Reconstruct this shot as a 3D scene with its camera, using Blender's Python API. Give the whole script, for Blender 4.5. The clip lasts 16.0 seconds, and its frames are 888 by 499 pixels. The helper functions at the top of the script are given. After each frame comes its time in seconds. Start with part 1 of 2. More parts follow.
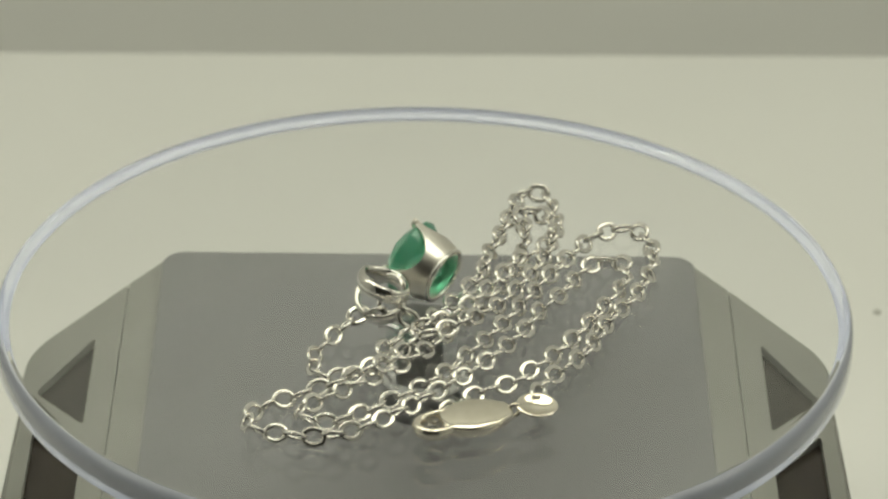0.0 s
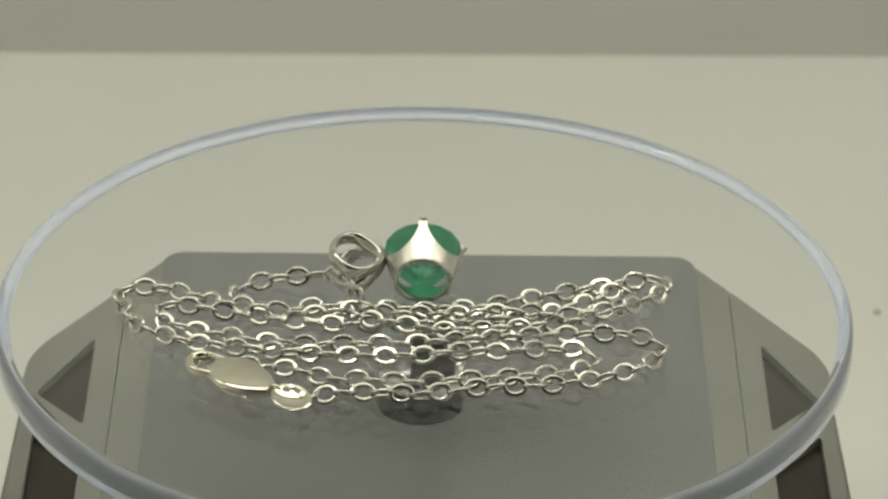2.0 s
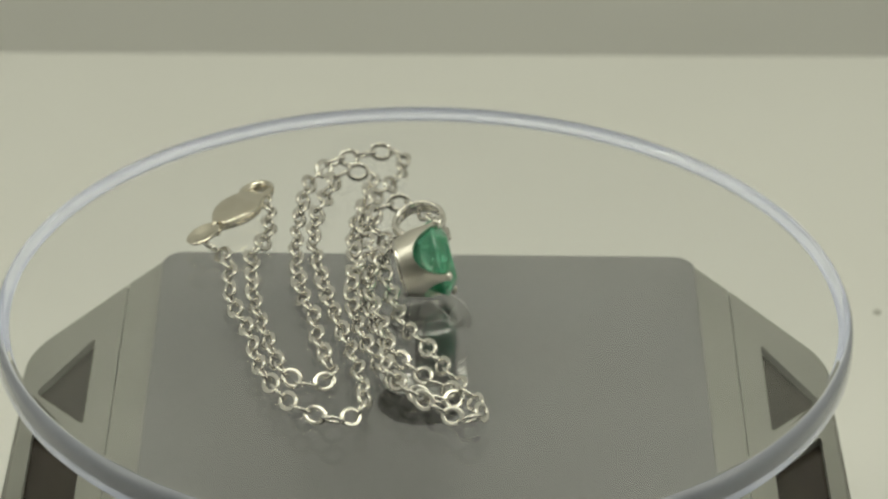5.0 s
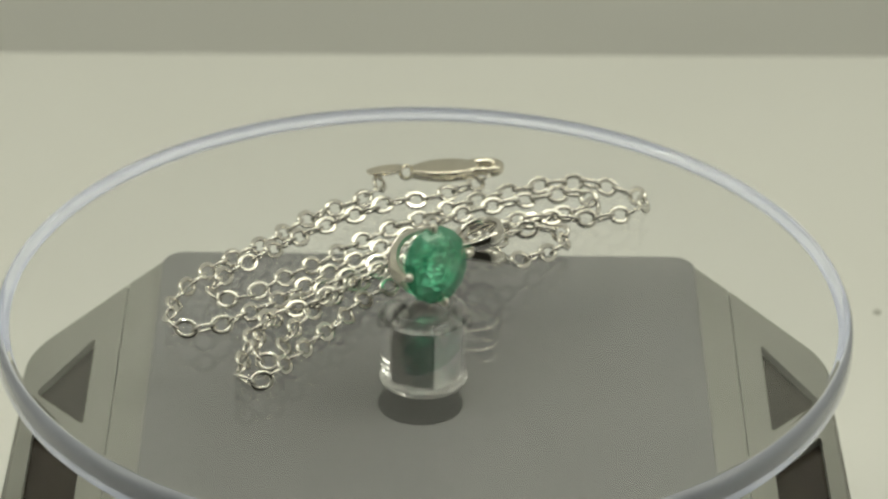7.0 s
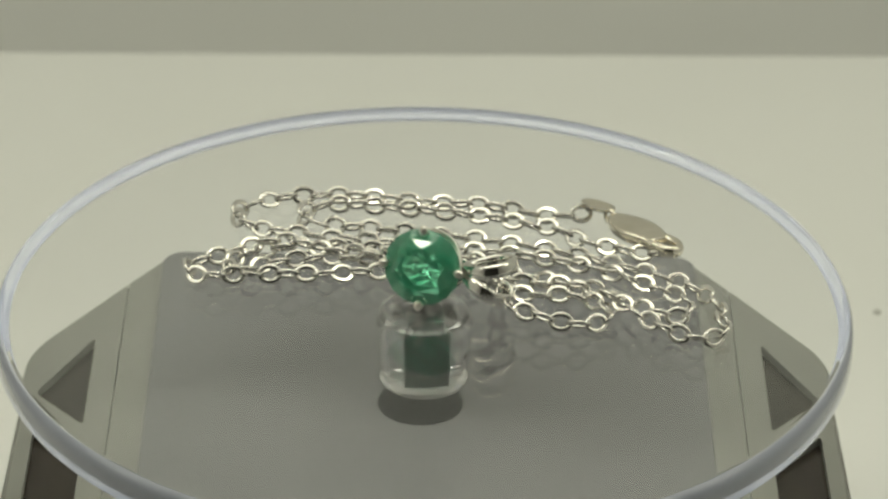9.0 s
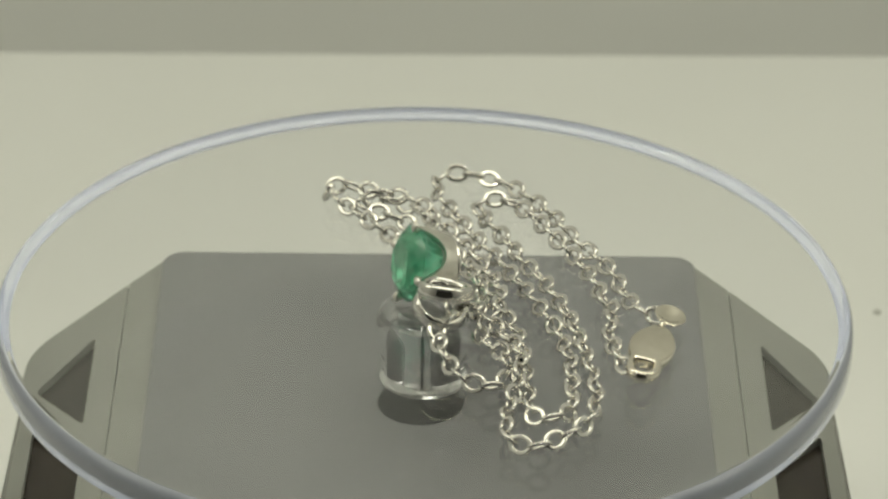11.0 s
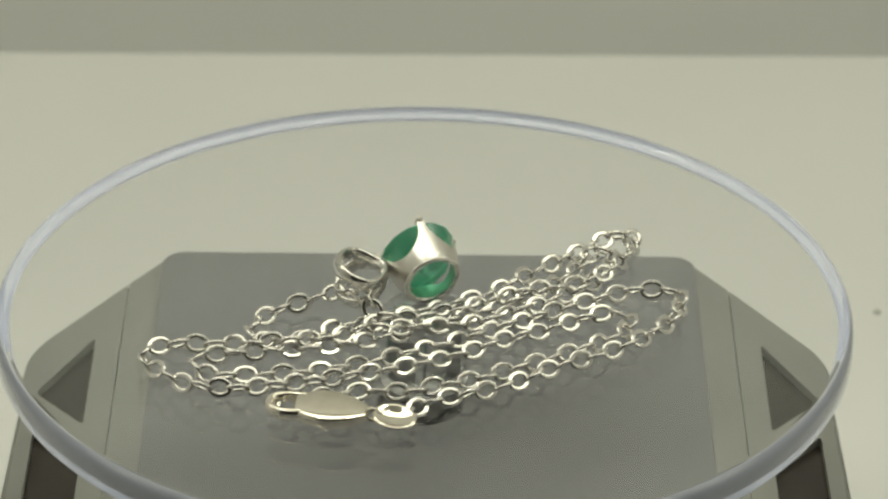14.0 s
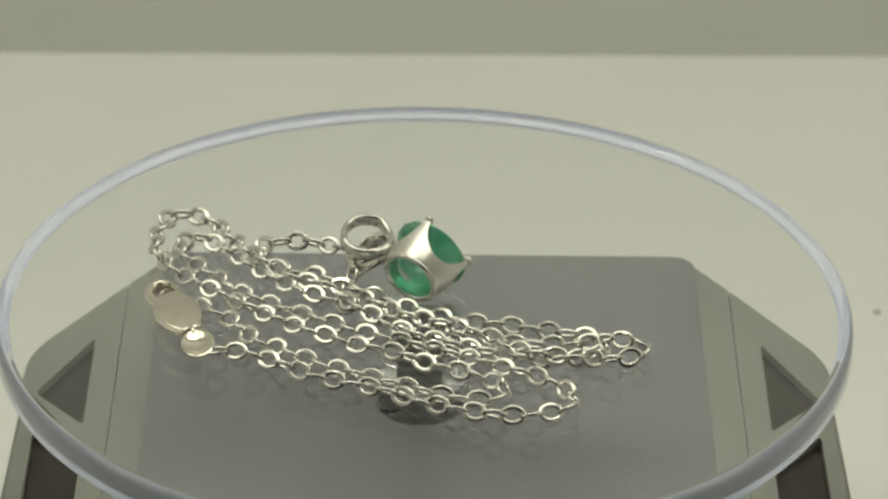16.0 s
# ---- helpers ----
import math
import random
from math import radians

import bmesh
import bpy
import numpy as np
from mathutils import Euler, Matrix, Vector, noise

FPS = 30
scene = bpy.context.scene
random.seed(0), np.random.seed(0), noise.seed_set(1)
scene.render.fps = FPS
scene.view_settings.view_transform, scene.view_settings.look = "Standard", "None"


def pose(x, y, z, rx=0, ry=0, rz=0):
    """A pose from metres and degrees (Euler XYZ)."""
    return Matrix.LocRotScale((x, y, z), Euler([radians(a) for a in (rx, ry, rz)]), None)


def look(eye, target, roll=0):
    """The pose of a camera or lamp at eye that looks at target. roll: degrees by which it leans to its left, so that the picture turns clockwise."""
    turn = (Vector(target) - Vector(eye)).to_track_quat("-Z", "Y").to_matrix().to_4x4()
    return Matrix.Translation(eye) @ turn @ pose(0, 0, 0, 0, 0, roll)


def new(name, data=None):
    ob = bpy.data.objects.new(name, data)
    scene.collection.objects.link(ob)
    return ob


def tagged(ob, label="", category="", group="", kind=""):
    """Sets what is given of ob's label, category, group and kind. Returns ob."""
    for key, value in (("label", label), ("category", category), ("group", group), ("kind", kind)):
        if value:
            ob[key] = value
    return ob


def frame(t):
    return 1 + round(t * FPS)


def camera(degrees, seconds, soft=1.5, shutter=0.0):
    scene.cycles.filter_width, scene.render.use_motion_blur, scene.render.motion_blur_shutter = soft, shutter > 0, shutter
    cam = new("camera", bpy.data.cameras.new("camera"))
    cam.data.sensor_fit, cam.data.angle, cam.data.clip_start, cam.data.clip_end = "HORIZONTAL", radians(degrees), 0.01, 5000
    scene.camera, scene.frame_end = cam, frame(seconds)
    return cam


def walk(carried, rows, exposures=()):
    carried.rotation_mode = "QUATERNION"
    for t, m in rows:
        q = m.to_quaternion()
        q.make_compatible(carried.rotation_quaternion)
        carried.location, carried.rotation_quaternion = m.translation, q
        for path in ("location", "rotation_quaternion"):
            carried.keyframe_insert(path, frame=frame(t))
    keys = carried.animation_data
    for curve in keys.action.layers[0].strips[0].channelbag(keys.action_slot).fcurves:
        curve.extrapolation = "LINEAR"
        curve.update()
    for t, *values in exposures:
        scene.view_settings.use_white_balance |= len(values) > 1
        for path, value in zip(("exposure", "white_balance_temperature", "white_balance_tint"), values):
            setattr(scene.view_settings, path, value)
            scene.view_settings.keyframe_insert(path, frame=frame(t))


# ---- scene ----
# Plan: table top at z = 0, turntable base 30 mm high, top of the clear disc at z = DISC_Z, axis at x = y = 0.
DISC_Z = 0.045
BASE_Z = 0.030
TURN, START = -28.0, 0.40   # degrees per second, clockwise seen from above, and the first angle
AXIS = (0.0003, 0.0003)   # where the shaft stands
PITCH, YAW, ROLL = 0.51351, 0.00647, 0.79

cam = camera(12.996, 16.0, soft=2.5)
EYE = Vector((0.0, -0.35909, DISC_Z + 0.20888))
AIM = EYE + Vector((math.sin(YAW) * math.cos(PITCH), math.cos(YAW) * math.cos(PITCH), -math.sin(PITCH)))
walk(cam, [(0.0, look(EYE, AIM, ROLL)), (16.0, look(EYE, AIM, ROLL))],
     [(0.0, -0.05), (0.5, -0.05), (1.0, -0.12), (1.5, -0.19), (2.0, -0.22), (4.0, -0.20), (5.2, -0.14), (6.3, -0.08), (9.2, -0.08), (13.5, -0.08), (14.0, -0.13), (14.5, -0.20), (15.0, -0.23), (15.5, -0.22), (16.0, -0.17)])
cam.data.dof.use_dof = True
cam.data.dof.focus_distance = 0.402
cam.data.dof.aperture_fstop = 58.0

# ---- light ----
world = bpy.data.worlds.new("room_light")
scene.world = world
world.use_nodes = True
world.node_tree.nodes["Background"].inputs["Color"].default_value = (1.0, 0.95, 0.88, 1)
world.node_tree.nodes["Background"].inputs["Strength"].default_value = 0.07


def area_lamp(name, eye, target, sx, sy, watts, colour):
    data = bpy.data.lights.new(name, "AREA")
    data.shape, data.size, data.size_y, data.energy, data.color = "RECTANGLE", sx, sy, watts, colour
    lamp = new(name, data)
    lamp.matrix_world = look(eye, target)
    return lamp


LAMP_TINT = (1.0, 1.0, 0.82)
area_lamp("ceiling_panel_lamp", (0.0, 0.005, 0.445), (0.0, 0.006, 0.0), 0.50, 0.16, 0.70, LAMP_TINT)
# two small unseen lamps, added to put bright glints on the silver
for x, y in ((-0.12, -0.10), (0.11, -0.09)):
    area_lamp("glint_lamp", (x, y, 0.43), (0.0, 0.0, DISC_Z), 0.03, 0.03, 0.095, LAMP_TINT)
# unseen fill lamps added at both sides, low enough to brighten the hub
area_lamp("side_fill_lamp", (-0.29, -0.01, 0.24), (0.0, 0.0, 0.04), 0.08, 0.24, 0.13, LAMP_TINT)
area_lamp("side_fill_lamp", (0.29, -0.01, 0.25), (0.0, 0.0, 0.04), 0.08, 0.24, 0.17, LAMP_TINT)


# ---- materials ----
def material(name, colour, rough=0.5, metal=0.0, trans=0.0, ior=1.45, coat=0.0):
    m = bpy.data.materials.new(name)
    m.use_nodes = True
    b = m.node_tree.nodes["Principled BSDF"]
    b.inputs["Base Color"].default_value = (*colour, 1)
    b.inputs["Roughness"].default_value = rough
    b.inputs["Metallic"].default_value = metal
    b.inputs["Transmission Weight"].default_value = trans
    b.inputs["IOR"].default_value = ior
    b.inputs["Coat Weight"].default_value = coat
    return m


def mottled(m, scale, low, high, detail=4.0, bump=0.0, bump_scale=None, rough=None):
    """Colour that drifts between two tones with a noise, with optional fine relief and uneven gloss."""
    nt = m.node_tree
    b = nt.nodes["Principled BSDF"]
    co = nt.nodes.new("ShaderNodeTexCoord")
    n = nt.nodes.new("ShaderNodeTexNoise")
    n.inputs["Scale"].default_value, n.inputs["Detail"].default_value = scale, detail
    nt.links.new(co.outputs["Object"], n.inputs["Vector"])
    r = nt.nodes.new("ShaderNodeValToRGB")
    r.color_ramp.elements[0].position, r.color_ramp.elements[1].position = 0.32, 0.70
    r.color_ramp.elements[0].color, r.color_ramp.elements[1].color = (*low, 1), (*high, 1)
    nt.links.new(n.outputs["Fac"], r.inputs["Fac"])
    nt.links.new(r.outputs["Color"], b.inputs["Base Color"])
    if rough:
        g = nt.nodes.new("ShaderNodeMapRange")
        g.inputs["To Min"].default_value, g.inputs["To Max"].default_value = rough
        nt.links.new(n.outputs["Fac"], g.inputs["Value"])
        nt.links.new(g.outputs["Result"], b.inputs["Roughness"])
    if bump:
        f = nt.nodes.new("ShaderNodeTexNoise")
        f.inputs["Scale"].default_value, f.inputs["Detail"].default_value = bump_scale or scale * 8, 3.0
        nt.links.new(co.outputs["Object"], f.inputs["Vector"])
        k = nt.nodes.new("ShaderNodeBump")
        k.inputs["Strength"].default_value, k.inputs["Distance"].default_value = bump, 0.0002
        nt.links.new(f.outputs["Fac"], k.inputs["Height"])
        nt.links.new(k.outputs["Normal"], b.inputs["Normal"])
    return m


PAPER = mottled(material("white_paper", (0.8, 0.8, 0.78), 0.75), 9, (0.77, 0.77, 0.75), (0.81, 0.81, 0.79), bump=0.08, bump_scale=900)
BACK_PAPER = mottled(material("white_backing_board", (0.7, 0.7, 0.67), 0.8), 7, (0.66, 0.66, 0.64), (0.71, 0.71, 0.69), bump=0.05, bump_scale=700)
# for the unseen surfaces in front that give the silver its dark reflections
DARK_SCREEN = mottled(material("dark_front_screen", (0.09, 0.085, 0.08), 0.9), 30, (0.030, 0.029, 0.027), (0.05, 0.048, 0.045))
PLASTIC = mottled(material("grey_plastic", (0.2, 0.2, 0.18), 0.32), 60, (0.182, 0.183, 0.166), (0.204, 0.205, 0.187), bump=0.03, bump_scale=2500, rough=(0.26, 0.36))
PLATE_GREY = mottled(material("glossy_grey_plate", (0.15, 0.15, 0.145), 0.12), 45, (0.148, 0.148, 0.153), (0.164, 0.164, 0.169), rough=(0.15, 0.22))
SEAM = material("dark_seam", (0.11, 0.108, 0.098), 0.6)
SOLAR = mottled(material("brown_solar_film", (0.05, 0.04, 0.03), 0.22), 70, (0.022, 0.018, 0.014), (0.032, 0.026, 0.020), rough=(0.2, 0.3))
BLACK = mottled(material("black_socket", (0.012, 0.012, 0.013), 0.55), 300, (0.010, 0.010, 0.011), (0.018, 0.018, 0.02))
ACRYLIC = material("clear_acrylic", (0.985, 0.99, 0.992), 0.0, trans=1.0, ior=1.49)
# clear edge too; its blue tint stands for bluish light caught at the front
ACRYLIC_EDGE = material("acrylic_edge_blue_light", (0.79, 0.83, 1.0), 0.10, trans=0.60, ior=1.49, coat=0.3)
HUB_GLASS = material("clear_hub_plastic", (0.99, 0.992, 1.0), 0.02, trans=0.965, ior=1.49)
SILVER = mottled(material("polished_silver", (0.93, 0.91, 0.87), 0.1, 1.0), 900, (0.72, 0.70, 0.665), (0.84, 0.82, 0.78), rough=(0.02, 0.07))
SATIN = mottled(material("satin_silver", (0.88, 0.84, 0.77), 0.24, 1.0), 500, (0.80, 0.77, 0.71), (0.88, 0.85, 0.78), bump=0.04, bump_scale=2500, rough=(0.28, 0.38))
SILVER_WARM = mottled(material("warm_polished_silver", (0.9, 0.86, 0.76), 0.14, 1.0), 700, (0.80, 0.75, 0.64), (0.88, 0.83, 0.73), bump=0.04, bump_scale=2500, rough=(0.08, 0.18))
BLACK.node_tree.nodes["Principled BSDF"].inputs["Specular IOR Level"].default_value = 0.12
DUST = material("grey_dust", (0.42, 0.42, 0.39), 0.9)


def emerald():
    m = material("cloudy_green_emerald", (0.01, 0.42, 0.20), 0.02, trans=0.76, ior=1.58)
    mottled(m, 420, (0.07, 0.62, 0.36), (0.42, 0.98, 0.74), detail=8.0)
    nt = m.node_tree
    b = nt.nodes["Principled BSDF"]
    co = nt.nodes["Texture Coordinate"]
    cloud = nt.nodes["Color Ramp"]
    veil = nt.nodes.new("ShaderNodeTexNoise")
    veil.inputs["Scale"].default_value, veil.inputs["Detail"].default_value, veil.inputs["Distortion"].default_value = 1300, 5.0, 1.2
    nt.links.new(co.outputs["Object"], veil.inputs["Vector"])
    thin = nt.nodes.new("ShaderNodeMapRange")
    thin.inputs["From Min"].default_value, thin.inputs["From Max"].default_value, thin.inputs["To Max"].default_value = 0.54, 0.73, 0.6
    nt.links.new(veil.outputs["Fac"], thin.inputs["Value"])
    mix = nt.nodes.new("ShaderNodeMixRGB")
    mix.inputs["Color2"].default_value = (0.55, 0.86, 0.62, 1)
    nt.links.new(thin.outputs["Result"], mix.inputs["Fac"])
    nt.links.new(cloud.outputs["Color"], mix.inputs["Color1"])
    nt.links.new(mix.outputs["Color"], b.inputs["Base Color"])
    return m


EMERALD = emerald()


# ---- building helpers ----
def part(name, bm, mat, parent=None, label="", smooth=False):
    me = bpy.data.meshes.new(name)
    bm.normal_update()
    bm.to_mesh(me)
    bm.free()
    for m in mat if isinstance(mat, (list, tuple)) else (mat,):
        me.materials.append(m)
    if smooth:
        me.polygons.foreach_set("use_smooth", [True] * len(me.polygons))
        me.set_sharp_from_angle(angle=radians(smooth if smooth is not True else 40))
    ob = new(name, me)
    if parent:
        ob.parent = parent
    return tagged(ob, label)


def empty(name, m, label, category, **more):
    ob = new(name)
    ob.empty_display_size = 0.01
    ob.matrix_world = m
    return tagged(ob, label, category, **more)


def lathe(bm, profile, steps=96, m=Matrix(), closed=False):
    """Turns (radius, z) points round the z axis; a zero radius ends in one point."""
    rings = []
    for r, z in profile:
        if r < 1e-7:
            rings.append([bm.verts.new(m @ Vector((0, 0, z)))])
        else:
            rings.append([bm.verts.new(m @ Vector((r * math.cos(math.tau * k / steps), r * math.sin(math.tau * k / steps), z))) for k in range(steps)])
    pairs = list(zip(rings, rings[1:]))
    if closed:
        pairs.append((rings[-1], rings[0]))
    faces = []
    for a, b in pairs:
        row = []
        for k in range(steps):
            j = (k + 1) % steps
            if len(a) == 1:
                row.append(bm.faces.new((a[0], b[k], b[j])))
            elif len(b) == 1:
                row.append(bm.faces.new((a[k], b[0], a[j])))
            else:
                row.append(bm.faces.new((a[k], b[k], b[j], a[j])))
        faces.append(row)
    return faces


def prism(bm, outline, z0, z1, bevel=0.0):
    """A slab over an outline (counter-clockwise), its top edge bevelled."""
    low = [bm.verts.new((x, y, z0)) for x, y in outline]
    top = [bm.verts.new((x, y, z1)) for x, y in outline]
    n = len(outline)
    bm.faces.new(list(reversed(low)))
    cap = bm.faces.new(top)
    for k in range(n):
        bm.faces.new((low[k], low[(k + 1) % n], top[(k + 1) % n], top[k]))
    if bevel:
        bmesh.ops.bevel(bm, geom=list(cap.edges), offset=bevel, segments=3, affect="EDGES", profile=0.6)


def rounded(points, radius, steps=5):
    """The outline with each corner rounded."""
    out = []
    n = len(points)
    for k in range(n):
        p, a, b = Vector(points[k]), Vector(points[k - 1]), Vector(points[(k + 1) % n])
        u, v = (a - p).normalized(), (b - p).normalized()
        size = radius[k] if isinstance(radius, (list, tuple)) else radius
        d = min(size, 0.45 * (a - p).length, 0.45 * (b - p).length)
        s, e = p + u * d, p + v * d
        for i in range(steps + 1):
            t = i / steps
            q = (1 - t) ** 2 * s + 2 * t * (1 - t) * p + t * t * e
            out.append((q.x, q.y))
    return out


def tube(bm, path, section, closed=True, ups=None):
    """Sweeps a section (list of (side, up)) along a path of Vectors."""
    n = len(path)
    rings = []
    for k in range(n):
        a, b = path[(k - 1) % n] if closed or k else path[k], path[(k + 1) % n] if closed or k < n - 1 else path[k]
        t = (b - a).normalized()
        up = (ups[k] if ups else Vector((0, 0, 1)))
        side = t.cross(up).normalized()
        up = side.cross(t).normalized()
        rings.append([bm.verts.new(path[k] + side * s + up * u) for s, u in section])
    m = len(section)
    for k in range(n if closed else n - 1):
        a, b = rings[k], rings[(k + 1) % n]
        for i in range(m):
            bm.faces.new((a[i], a[(i + 1) % m], b[(i + 1) % m], b[i]))
    if not closed:
        bm.faces.new(list(reversed(rings[0])))
        bm.faces.new(rings[-1])
    bmesh.ops.recalc_face_normals(bm, faces=bm.faces[:])


def mirrored(points):
    return [(-x, y) for x, y in reversed(points)]


# ---- the light tent and the table ----
def box_wall(name, x0, y0, z0, x1, y1, z1, mat, label):
    bm = bmesh.new()
    prism(bm, [(x0, y0), (x1, y0), (x1, y1), (x0, y1)], z0, z1)
    return tagged(part(name, bm, mat), label, name.split("_")[0], kind="structure")


box_wall("floor", -0.6, -0.17, -0.02, 0.6, 0.18, 0.0, PAPER, "white matte paper floor of a small photo light tent")
# unseen dark strip in front, added only to be mirrored in the silver
box_wall("floor_front", -0.6, -0.47, -0.02, 0.6, -0.17, -0.001, DARK_SCREEN, "unseen dark floor strip added for the silver to reflect")
wall = box_wall("wall_north", -0.40, 0.0, 0.0, 0.40, 0.01, 0.48, BACK_PAPER, "white backing board standing behind the turntable")
wall.matrix_world = pose(0.0, 0.1487, 0.0, 0, 0, 0.8)
# side panels out of view, added to bounce light and fill reflections
box_wall("wall_west", -0.32, -0.47, 0.0, -0.31, 0.145, 0.48, BACK_PAPER, "unseen white side panel added to bounce light")
box_wall("wall_east", 0.31, -0.47, 0.0, 0.32, 0.143, 0.48, BACK_PAPER, "unseen white side panel added to bounce light")
# added behind the camera, dark so that facing metal reflects dark
box_wall("wall_south", -0.31, -0.47, 0.0, 0.31, -0.46, 0.48, DARK_SCREEN, "unseen dark front panel added behind the camera for dark reflections")
# added out of view, a mid-tone above for the links to mirror
box_wall("ceiling", -0.32, -0.47, 0.48, 0.32, 0.16, 0.49, BACK_PAPER, "unseen white top panel added for the silver to reflect")


def dust_speck():
    bm = bmesh.new()
    lathe(bm, [(0.0, 0.0), (0.0005, 0.0), (0.00045, 0.0002), (0.0002, 0.0003), (0.0, 0.0003)], 10)
    ob = tagged(part("dust_speck", bm, DUST, smooth=True), "small grey dust speck on the white table", "dust")
    ob.location = (0.0589, 0.0757, 0.0)


dust_speck()


# ---- turntable base ----
def turntable_base():
    base = empty("solar_turntable", pose(0.0008, 0.0, 0.0), "grey plastic solar turntable base with brown side cells", "turntable")
    outer = [(-0.0453, -0.040), (-0.029, -0.058), (0.029, -0.058), (0.0453, -0.040), (0.0445, 0.0105), (0.029, 0.0335), (-0.029, 0.0335), (-0.0445, 0.0105)]
    bm = bmesh.new()
    prism(bm, rounded(outer, 0.0035), 0.0, BASE_Z - 0.0012)
    part("body", bm, SEAM, base, "dark lower housing seen in the seams", 30)
    # centre plate between the two seams
    sx = 0.0341
    yb = 0.0335 - (sx - 0.029) * 0.023 / 0.0155
    yf = -0.058 + (sx - 0.029) * 0.018 / 0.0165
    bm = bmesh.new()
    prism(bm, rounded([(-sx, yf), (-0.029, -0.058), (0.029, -0.058), (sx, yf), (sx, yb), (0.029, 0.0335), (-0.029, 0.0335), (-sx, yb)], (0.0003, 0.003, 0.003, 0.0003, 0.0003, 0.003, 0.003, 0.0003)), BASE_Z - 0.0012, BASE_Z, 0.0005)
    part("top_frame", bm, PLASTIC, base, "light grey plastic frame plate", 30)
    bm = bmesh.new()
    prism(bm, rounded([(-0.0305, -0.052), (0.0305, -0.052), (0.0305, 0.0315), (0.0290, 0.0330), (-0.0290, 0.0330), (-0.0305, 0.0315)], 0.002), BASE_Z, BASE_Z + 0.0003, 0.0012)
    part("panel", bm, PLATE_GREY, base, "glossy mid-grey centre panel", 30)
    # side frames with the brown cells let into them
    for s in (1, -1):
        gx = 0.0342
        yb = 0.0335 - (gx - 0.029) * 0.023 / 0.0155
        yf = -0.058 + (gx - 0.029) * 0.018 / 0.0165
        holes = [[(0.0370, -0.0042), (0.0424, 0.0018), (0.0424, 0.0027), (0.0370, 0.0140)], [(0.0370, -0.036), (0.0426, -0.030), (0.0425, -0.0024), (0.0370, -0.0085)]]
        ring = [(gx, yf), (0.0449, -0.040), (0.0444, 0.0105), (gx, yb)]
        a, cells = rounded(ring, (0.0003, 0.004, 0.0035, 0.0003)), [rounded(h, 0.0007) for h in holes]
        if s < 0:
            a, cells = mirrored(a), [mirrored(c) for c in cells]
        z0, z1 = BASE_Z - 0.0012, BASE_Z
        middle = Vector((s * 0.0400, 0.0))
        bm = bmesh.new()
        loops = [[bm.verts.new((x + (middle.x - x) * d * min(1.0, max(0.0, (abs(x) - gx) / 0.008)), y, z)) for x, y in a] for d, z in ((0.0, z0), (0.0, z1 - 0.0008), (0.04, z1 - 0.0002), (0.10, z1))]
        n = len(a)
        for p, q in zip(loops, loops[1:]):
            for k in range(n):
                bm.faces.new((p[k], p[(k + 1) % n], q[(k + 1) % n], q[k]))
        rims = [loops[-1]]
        for c in cells:
            up, low = [[bm.verts.new((x, y, z)) for x, y in c] for z in (z1, z0)]
            for k in range(len(c)):
                bm.faces.new((up[k], up[(k + 1) % len(c)], low[(k + 1) % len(c)], low[k]))
            rims.append(up)
        bm.edges.index_update()
        border = [bm.edges.get((r[k], r[(k + 1) % len(r)])) or bm.edges.new((r[k], r[(k + 1) % len(r)])) for r in rims for k in range(len(r))]
        bmesh.ops.triangle_fill(bm, edges=border, use_beauty=True)
        bmesh.ops.recalc_face_normals(bm, faces=bm.faces[:])
        part("side_frame", bm, PLASTIC, base, "light grey plastic rim round two cells", 30)
        for c in cells:
            bm = bmesh.new()
            prism(bm, c, BASE_Z - 0.0012, BASE_Z - 0.0010)
            part("solar_cell", bm, SOLAR, base, "dark brown glossy solar cell")
    bm = bmesh.new()
    lathe(bm, [(0.0, BASE_Z + 0.0004), (0.0044, BASE_Z + 0.0004), (0.0048, BASE_Z + 0.00025), (0.0048, BASE_Z)], 64, Matrix.Translation((-0.0008, 0.0005, 0)))
    part("shaft_socket", bm, BLACK, base, "round black shaft opening", 30)
    return base


turntable_base()


# ---- the clear turning disc ----
DISC_R = 0.045


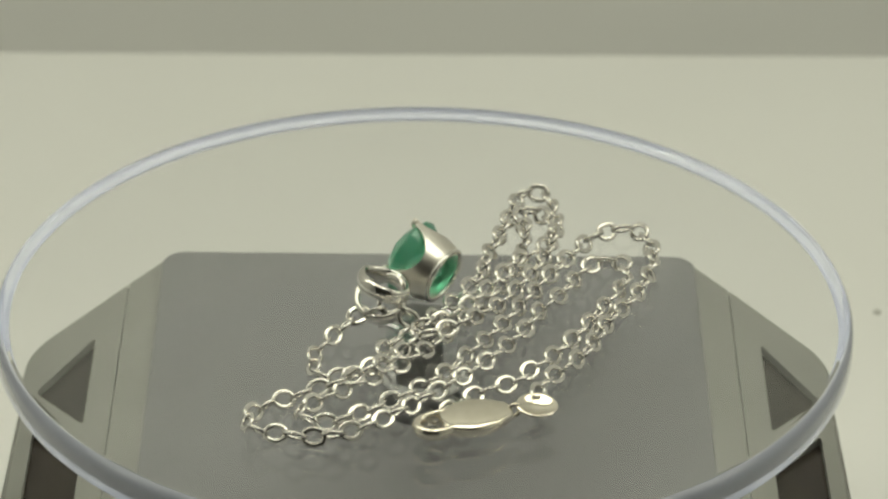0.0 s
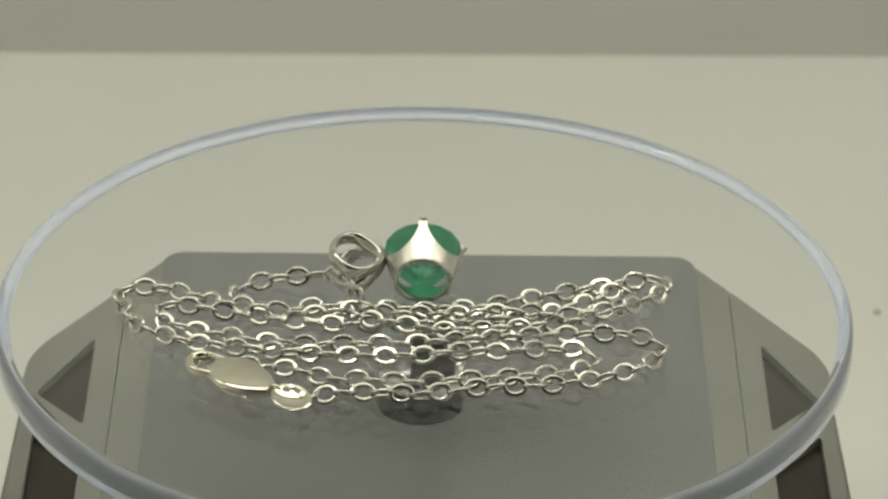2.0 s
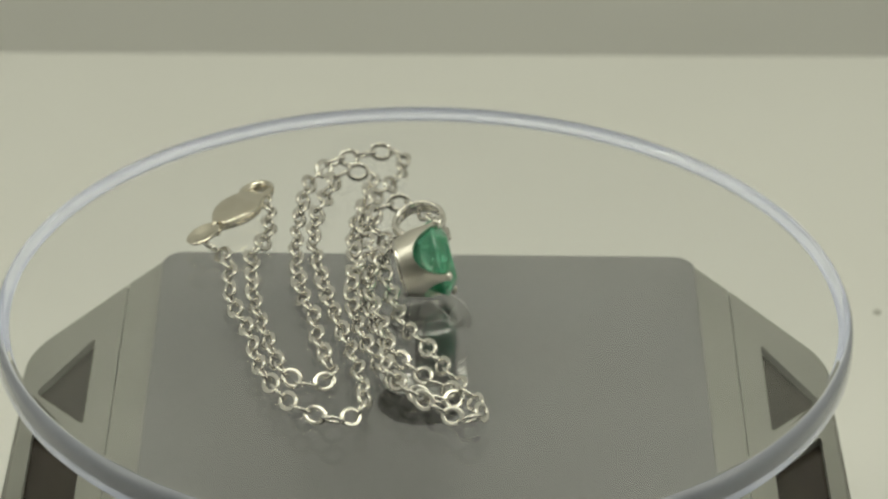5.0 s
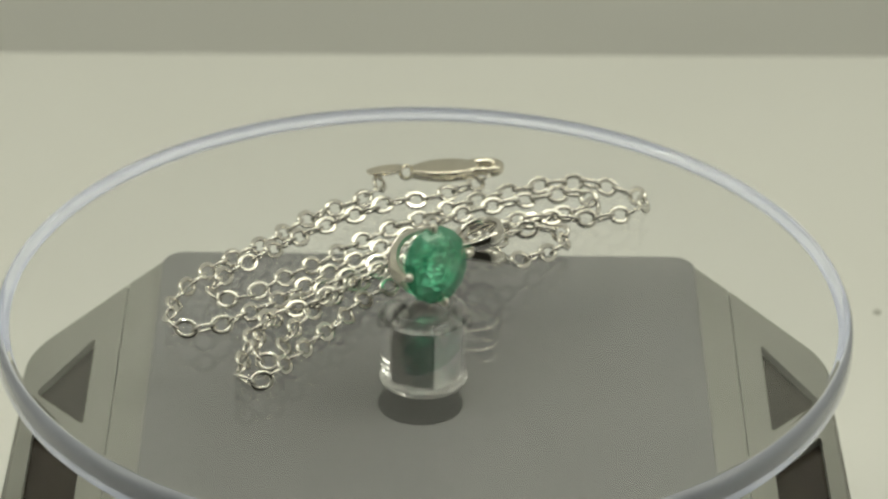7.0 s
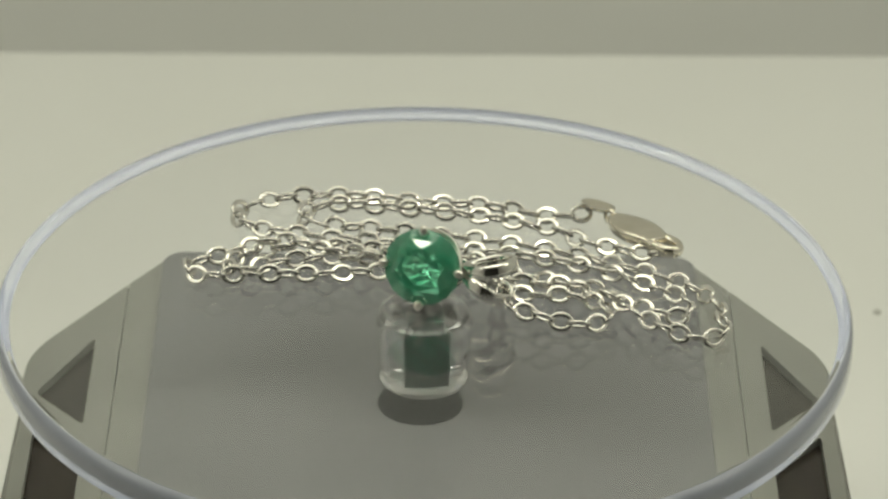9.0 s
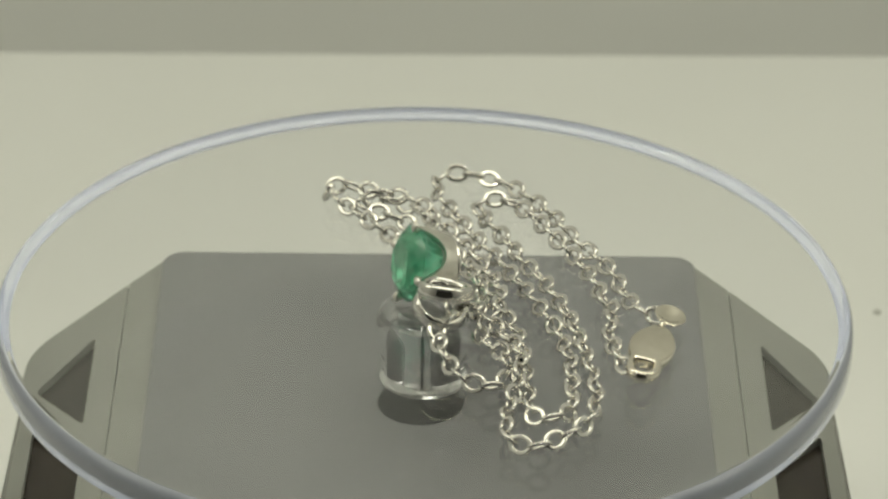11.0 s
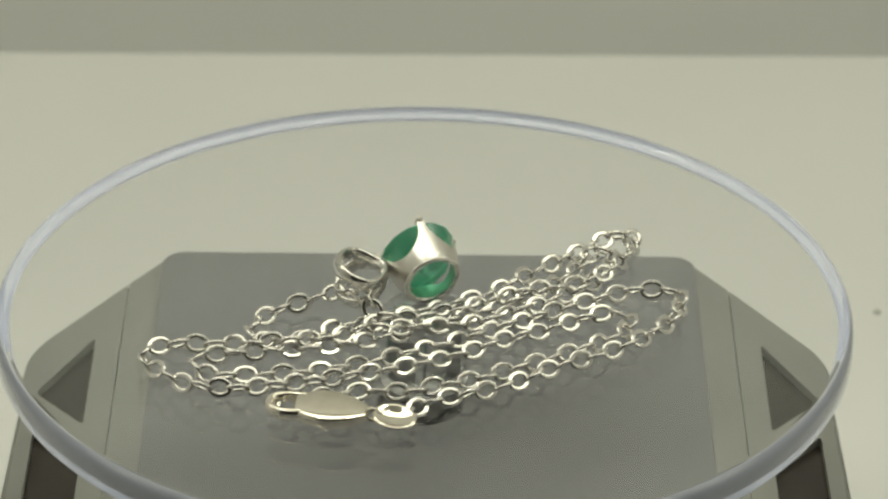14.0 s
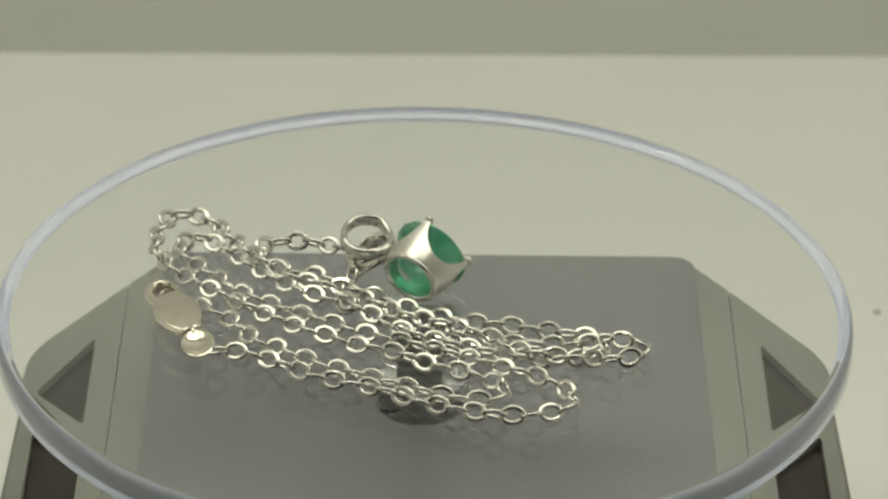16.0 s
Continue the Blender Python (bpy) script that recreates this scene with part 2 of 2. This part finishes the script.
def turntable_disc():
    disc = empty("display_disc", pose(*AXIS, DISC_Z), "clear round acrylic turntable disc, edge tinted for the bluish light it catches", "display disc")
    t, r = 0.003, DISC_R
    bm = bmesh.new()
    arc = [(r - 0.0004 + 0.0011 * math.sin(radians(a)), -0.0013 * (1 - math.cos(radians(a)))) for a in (0, 15, 30, 45, 60, 75, 90)]
    foot = [(r + 0.0007, -0.0031), (r + 0.00055, -0.0035), (r + 0.0002, -0.0037), (r - 0.0003, -0.0037), (r - 0.0007, -0.0034), (r - 0.0009, -t)]
    lathe(bm, [(0.0, 0.0), arc[0]], 256)
    lathe(bm, [foot[-1], (0.0, -t)], 256)
    for k, row in enumerate(lathe(bm, arc + foot, 256)):
        for f in row:
            f.material_index = 1 if k >= 1 else 0
    plate = part("plate", bm, (ACRYLIC, ACRYLIC_EDGE), disc, "", 35)
    plate.visible_shadow = False
    # hub: a clear cylinder with a square socket inside
    h0, h1, rr = -t - 0.0085, -t - 0.00005, 0.0050
    bm = bmesh.new()
    lathe(bm, [(0.0, h1), (rr - 0.0006, h1), (rr - 0.0001, h1 - 0.0003), (rr + 0.0001, h1 - 0.0009), (rr, h1 - 0.0018), (rr - 0.0004, h0 + 0.0016), (rr - 0.00035, h0 + 0.0010), (rr - 0.0002, h0 + 0.0006), (rr - 0.0003, h0 + 0.0002), (rr - 0.0007, h0), (0.0, h0)], 72)
    bmesh.ops.recalc_face_normals(bm, faces=bm.faces[:])
    hub = part("hub", bm, HUB_GLASS, disc, "clear plastic hub cylinder", 30)
    hub.visible_shadow = False
    for name, a, z0, z1, mat, text in (("socket", 0.00206, h0 + 0.0004, h1 - 0.0007, HUB_GLASS, "square socket inside the hub"), ("shaft", 0.00196, h0 + 0.0005, h1 - 0.0009, BLACK, "square black drive shaft inside the hub")):
        bm = bmesh.new()
        prism(bm, rounded([(-a, -a), (a, -a), (a, a), (-a, a)], 0.00025, 3), z0, z1)
        if name == "socket":
            bmesh.ops.reverse_faces(bm, faces=bm.faces[:])
        inner = part(name, bm, mat, hub, text)
        inner.matrix_local = pose(0, 0, 0, 0, 0, 79.4)
        inner.visible_shadow = name == "shaft"
    return disc


disc = turntable_disc()


# ---- necklace chain ----
MM = 0.001
# Two runs of the doubled chain in millimetres on the disc: each from the clasp end to the pendant's bail.
RUN_A = [(11.5, -22.0), (12.2, -18.3), (16.6, -12.2), (19.4, -5.6), (22.7, 0.3), (24.7, 6.8), (24.6, 11.0), (23.6, 13.7), (21.5, 14.4), (19.7, 13.5), (18.2, 12.1), (14.5, 6.0), (11.0, -1.0), (7.4, -7.8), (3.1, -14.9), (0.7, -17.9), (-2.0, -20.7), (-7.9, -25.2), (-10.3, -26.2), (-12.3, -24.9), (-11.8, -22.9), (-3.2, -15.4), (-0.0, -11.8), (4.6, -4.8), (8.6, 2.5), (9.9, 5.9), (10.9, 10.0), (11.0, 14.4), (10.7, 17.6), (12.3, 18.2), (13.9, 15.2), (14.0, 12.2), (13.2, 8.3), (10.1, 1.4), (8.2, -1.9), (5.5, -5.5), (2.3, -8.3), (-3.3, -10.0), (-4.7, -13.8), (-6.9, -16.6), (-9.6, -17.4), (-11.2, -16.4), (-11.4, -13.8), (-10.5, -11.5), (-7.2, -7.2), (-4.6, -7.2), (-3.0, -6.3)]
RUN_B = [(0.3, -27.8), (1.3, -25.1), (5.3, -20.4), (9.2, -18.1), (11.0, -15.5), (13.8, -12.1), (17.7, -5.3), (21.4, 2.4), (21.6, 5.9), (20.7, 7.1), (18.2, 6.6), (14.2, -0.7), (11.9, -4.1), (10.4, -7.7), (6.2, -14.1), (1.1, -20.2), (-4.7, -25.9), (-7.5, -27.7), (-10.8, -28.9), (-14.3, -28.4), (-17.3, -27.3), (-17.8, -25.1), (-15.8, -22.7), (-12.9, -21.0), (-9.0, -19.1), (-5.7, -17.0), (-3.1, -14.0), (-1.3, -10.3), (0.3, -6.6), (5.8, 3.3), (6.6, 7.2), (8.7, 14.2), (10.4, 20.6), (11.5, 22.5), (13.3, 22.0), (14.0, 19.6), (14.4, 16.0), (14.4, 12.3), (12.8, 9.0), (10.3, 6.4), (6.6, -0.5), (4.5, -3.7), (2.1, -6.1), (-0.4, -7.3), (-1.7, -7.7), (-2.2, -7.4), (-3.0, -6.3)]


def catmull(points, step):
    """Points at even steps along a smooth curve through the given ones."""
    fine = []
    n = len(points)
    for k in range(n - 1):
        p0, p1, p2, p3 = points[max(k - 1, 0)], points[k], points[k + 1], points[min(k + 2, n - 1)]
        for i in range(16):
            t = i / 16
            fine.append(0.5 * ((2 * p1) + (p2 - p0) * t + (2 * p0 - 5 * p1 + 4 * p2 - p3) * t * t + (3 * p1 - p0 - 3 * p2 + p3) * t ** 3))
    fine.append(points[-1])
    out, left = [fine[0]], step
    for a, b in zip(fine, fine[1:]):
        d = (b - a).length
        while d >= left:
            a = a + (b - a) * (left / d)
            out.append(a)
            d, left = (b - a).length, step
        left -= d
    return out


def chain_path():
    """The whole chain from the tag by way of the bail to the clasp."""
    lift = {0: 4.0, 1: 3.1, 2: 1.9, 3: 1.25}
    a = [Vector((x, y, lift.get(len(RUN_A) - 1 - k, 0.84))) for k, (x, y) in enumerate(RUN_A)]
    b = [Vector((x, y, lift.get(len(RUN_B) - 1 - k, 0.84))) for k, (x, y) in enumerate(RUN_B)]
    pts = catmull(a + list(reversed(b))[1:], 1.96)
    # a run that crosses an earlier one lies on top of it
    for k, p in enumerate(pts):
        near = [q for q in pts[:max(k - 4, 0)] if (q.xy - p.xy).length < 1.25]
        if near and p.z < 1.9:
            p.z += 0.75 if min(q.z for q in near) < 1.4 else 0.35
    for _ in range(2):
        pts = [pts[0]] + [Vector((p.x, p.y, (a.z + 2 * p.z + b.z) / 4)) for a, p, b in zip(pts, pts[1:], pts[2:])] + [pts[-1]]
    return [p * MM for p in pts]


def link_mesh():
    """A slightly oval link of flattened wire."""
    bm = bmesh.new()
    path = [Vector((1.12 * MM * math.cos(math.tau * k / 24), 0.82 * MM * math.sin(math.tau * k / 24), 0)) for k in range(24)]
    section = [(0.27, 0.06), (0.23, 0.15), (0.12, 0.19), (-0.12, 0.19), (-0.23, 0.15), (-0.27, 0.06)]
    tube(bm, path, [(x * MM, z * MM) for x, z in section + [(x, -z) for x, z in reversed(section)]])
    me = bpy.data.meshes.new("chain_link")
    bm.to_mesh(me)
    bm.free()
    me.polygons.foreach_set("use_smooth", [True] * len(me.polygons))
    me.set_sharp_from_angle(angle=radians(60))
    me.materials.append(SILVER)
    return me


def necklace():
    chain = empty("necklace", pose(*AXIS, DISC_Z), "bright silver cable-link necklace chain lying in doubled loops", "necklace")
    me = link_mesh()
    pts = chain_path()
    rnd = random.Random(4)
    for k, p in enumerate(pts):
        a, b = pts[max(k - 1, 0)], pts[min(k + 1, len(pts) - 1)]
        t = (b - a).normalized()
        side = Vector((0, 0, 1)).cross(t).normalized()
        up = t.cross(side)
        m = Matrix((t, side, up)).transposed().to_4x4()
        roll = (45 if k % 2 else -45) + rnd.uniform(-10, 10)
        link = new("chain_link", me)
        link.parent = chain
        link.matrix_local = Matrix.Translation(p) @ m @ pose(0, 0, 0, roll, 0, 0) @ pose(0, 0, 0, 0, rnd.uniform(-9, 9), rnd.uniform(-6, 6))
    lobster_clasp(chain)
    return chain


def lobster_clasp(chain):
    """Claw with a spring lever, and the flat tag that it holds."""
    tip, tail = Vector((-0.9, -28.4, 1.6)) * MM, Vector((8.7, -24.6, 1.6)) * MM
    t = (tail - tip).normalized()
    side = Vector((0, 0, 1)).cross(t)
    m = Matrix((t, side, Vector((0, 0, 1)))).transposed().to_4x4()
    length = (tail - tip).length
    def octagon(w, h):
        return [(w * math.cos(math.tau * (k + 0.5) / 10), h * math.sin(math.tau * (k + 0.5) / 10)) for k in range(10)]
    # body: a flat pillow behind the claw's opening
    bm = bmesh.new()
    steps, around, x0 = 40, 40, 2.7 * MM
    rings = []
    for k in range(steps + 1):
        s = k / steps
        swell = math.sin(math.pi * (0.13 + 0.82 * s))
        w, h = (0.35 + 2.05 * swell ** 0.85) * MM, (0.40 + 0.45 * swell ** 0.6) * MM
        if k in (0, steps):
            w, h = w * 0.75, h * 0.65
        rings.append([bm.verts.new((x0 + s * (length - x0), w * math.copysign(abs(math.cos(a)) ** 0.9, math.cos(a)), h * math.copysign(abs(math.sin(a)) ** 0.34, math.sin(a))))
                      for a in (math.tau * i / around for i in range(around))])
    for a, b in zip(rings, rings[1:]):
        for i in range(around):
            bm.faces.new((a[i], a[(i + 1) % around], b[(i + 1) % around], b[i]))
    bm.faces.new(list(reversed(rings[0])))
    bm.faces.new(rings[-1])
    bmesh.ops.recalc_face_normals(bm, faces=bm.faces[:])
    clasp = part("clasp", bm, SILVER_WARM, chain, "warm silver lobster clasp", 50)
    clasp.matrix_local = Matrix.Translation(tip) @ m @ pose(0, 0, 0, 8, 1, 0)
    # claw that bends round the opening, and the lever that shuts it
    bm = bmesh.new()
    path = catmull([Vector(p) for p in ((3.6, -1.15, 0), (2.4, -1.45, 0), (1.2, -1.35, 0), (0.35, -0.75, 0), (0.15, 0.1, 0), (0.6, 0.85, 0), (1.4, 1.15, 0))], 0.25)
    tube(bm, [p * MM for p in path], octagon(0.50 * MM, 0.72 * MM), False)
    part("claw", bm, SILVER_WARM, clasp, "curved claw of the clasp", 60)
    bm = bmesh.new()
    path = catmull([Vector(p) for p in ((1.2, 1.2, 0.1), (2.2, 1.35, 0.15), (3.2, 1.35, 0.2), (4.2, 1.5, 0.2), (4.8, 1.95, 0.2))], 0.25)
    tube(bm, [p * MM for p in path], octagon(0.34 * MM, 0.50 * MM), False)
    part("lever", bm, SILVER_WARM, clasp, "small spring lever", 60)
    bm = bmesh.new()
    path = [Vector((length + 0.35 * MM + 0.75 * MM * math.cos(a), 0, 0.75 * MM * math.sin(a))) for a in (math.tau * k / 18 for k in range(18))]
    tube(bm, path, octagon(0.24 * MM, 0.24 * MM), True, [Vector((0, 1, 0))] * 18)
    part("end_ring", bm, SILVER_WARM, clasp, "small round end ring", 60)
    # flat oval tag with a raised rim
    bm = bmesh.new()
    lathe(bm, [(0.0, -0.10 * MM), (0.55 * MM, -0.06 * MM), (1.0 * MM, 0.12 * MM), (1.3 * MM, 0.34 * MM), (1.45 * MM, 0.36 * MM), (1.55 * MM, 0.25 * MM), (1.35 * MM, -0.12 * MM), (0.8 * MM, -0.38 * MM), (0.0, -0.46 * MM)], 36)
    bmesh.ops.scale(bm, vec=(1.45, 1.1, 1.0), verts=bm.verts[:])
    bmesh.ops.recalc_face_normals(bm, faces=bm.faces[:])
    tag = part("tag", bm, SILVER_WARM, chain, "oval warm silver end tag", 60)
    tag.matrix_local = Matrix.Translation(Vector((11.3, -23.9, 1.5)) * MM) @ m @ pose(0, 0, 0, 16, 6, 0)


chain = necklace()


# ---- pendant ----
def pendant():
    jewel = empty("pendant", pose(*AXIS, DISC_Z), "round green emerald pendant in a silver four-claw setting", "pendant")
    az, tilt = radians(145.5), radians(14)
    n = Vector((math.cos(az) * math.cos(tilt), math.sin(az) * math.cos(tilt), math.sin(tilt)))
    b = Vector((math.cos(az + math.pi / 2), math.sin(az + math.pi / 2), 0))
    u = n.cross(b)
    frame_m = Matrix((b, u, n)).transposed().to_4x4()
    place = Matrix.Translation(Vector((-0.53, 0.11, 4.65)) * MM) @ frame_m @ Matrix.Scale(1.06, 4)
    # stone: brilliant cut, table up the local z axis
    bm = bmesh.new()
    def ring(r, z, count, shift):
        return [bm.verts.new((r * math.cos(math.tau * (k + shift) / count) * MM, r * math.sin(math.tau * (k + shift) / count) * MM, z * MM)) for k in range(count)]
    table, star, girdle, low = ring(2.25, 2.35, 8, 0), ring(3.15, 1.85, 8, 0.5), ring(3.95, 1.15, 16, 0), ring(3.95, 0.95, 16, 0)
    mid, culet = ring(2.5, -1.4, 8, 0.5), bm.verts.new((0, 0, -2.7 * MM))
    bm.faces.new(table)
    for k in range(8):
        j = (k + 1) % 8
        bm.faces.new((table[k], star[k], table[j]))
        bm.faces.new((star[k - 1], girdle[2 * k], star[k], table[k]))
        bm.faces.new((star[k], girdle[2 * k], girdle[2 * k + 1]))
        bm.faces.new((star[k], girdle[2 * k + 1], girdle[(2 * k + 2) % 16]))
        bm.faces.new((low[2 * k], mid[k], low[2 * k + 1]))
        bm.faces.new((low[2 * k + 1], mid[k], low[(2 * k + 2) % 16]))
        bm.faces.new((mid[k - 1], mid[k], low[2 * k]))
        bm.faces.new((mid[k], mid[k - 1], culet))
    for k in range(16):
        bm.faces.new((girdle[k], low[k], low[(k + 1) % 16], girdle[(k + 1) % 16]))
    bmesh.ops.recalc_face_normals(bm, faces=bm.faces[:])
    part("emerald", bm, EMERALD, jewel, "faceted cloudy green emerald").matrix_local = place
    # setting: a tapered cup whose rim is scalloped into four claws
    bm = bmesh.new()
    steps, rows = 96, 10
    zb = -2.9
    def wall_at(ang, s, inner):
        x = min(1.0, 1.10 * abs(((ang / (math.pi / 2)) % 1.0) * 2 - 1))
        top = 1.75 - 3.1 * math.sqrt(1 - x * x)
        z = zb + (top - zb) * s
        r = 2.92 + (4.20 - 2.92) * max(0.0, (z - zb) / 4.65) ** 0.85
        r -= 0.42 if inner else 0.0
        return Vector((r * math.cos(ang), r * math.sin(ang), z)) * MM
    grid = [[[bm.verts.new(wall_at(math.tau * k / steps, i / rows, inner)) for k in range(steps)] for i in range(rows + 1)] for inner in (False, True)]
    for g in grid:
        for p, q in zip(g, g[1:]):
            for k in range(steps):
                bm.faces.new((p[k], p[(k + 1) % steps], q[(k + 1) % steps], q[k]))
    for i in (0, rows):
        for k in range(steps):
            bm.faces.new((grid[0][i][k], grid[0][i][(k + 1) % steps], grid[1][i][(k + 1) % steps], grid[1][i][k]))
    bmesh.ops.recalc_face_normals(bm, faces=bm.faces[:])
    setting = part("setting", bm, SATIN, jewel, "polished silver scalloped cup setting", 45)
    setting.matrix_local = place
    # the rolled rim at the open back of the cup
    bm = bmesh.new()
    lathe(bm, [(2.72 * MM + 0.30 * MM * math.cos(a), -2.95 * MM + 0.26 * MM * math.sin(a)) for a in (math.tau * k / 10 for k in range(10))], 64, closed=True)
    bmesh.ops.recalc_face_normals(bm, faces=bm.faces[:])
    part("back_rim", bm, SILVER, jewel, "round polished rim of the open back", 60).matrix_local = place
    # claw tips over the girdle
    for k in range(4):
        ang = k * math.pi / 2
        bm = bmesh.new()
        bmesh.ops.create_uvsphere(bm, u_segments=12, v_segments=8, radius=0.46 * MM)
        bmesh.ops.scale(bm, vec=(1.25, 1.0, 0.8), verts=bm.verts[:])
        tip = part("claw", bm, SATIN, jewel, "", 60)
        tip.matrix_local = place @ pose(3.9 * MM * math.cos(ang), 3.9 * MM * math.sin(ang), 1.62 * MM, 0, 0, math.degrees(ang))
    # bail: two teardrop loops that part from one joint
    joint = Vector((4.2, 0, -0.2)) * MM
    for k, lean in enumerate((15, -28)):
        bm = bmesh.new()
        path, ups = [], []
        for i in range(40):
            a = math.tau * i / 40
            x = 2.5 * (1 - math.cos(a))
            w = 2.5 * math.sin(a) * (0.68 + 0.32 * min(1.0, x / 2.6))
            path.append(Vector((x * MM, 0, w * MM)))
        tube(bm, path, [(0.36 * MM * math.cos(q), 0.78 * MM * math.copysign(abs(math.sin(q)) ** 0.8, math.sin(q))) for q in (math.tau * (k2 + 0.5) / 14 for k2 in range(14))], True, [Vector((0, 1, 0))] * 40)
        loop = part("bail_loop", bm, SILVER, jewel, "polished silver bail loop", 50)
        loop.matrix_local = place @ Matrix.Translation(joint) @ pose(0, 0, 0, 0, 0, lean)
    return jewel


jewel = pendant()


# ---- what turns ----
def motions():
    for thing in (disc, chain, jewel):
        walk(thing, [(0.5 * k, pose(*AXIS, DISC_Z, 0, 0, START + TURN * 0.5 * k)) for k in range(33)])


motions()
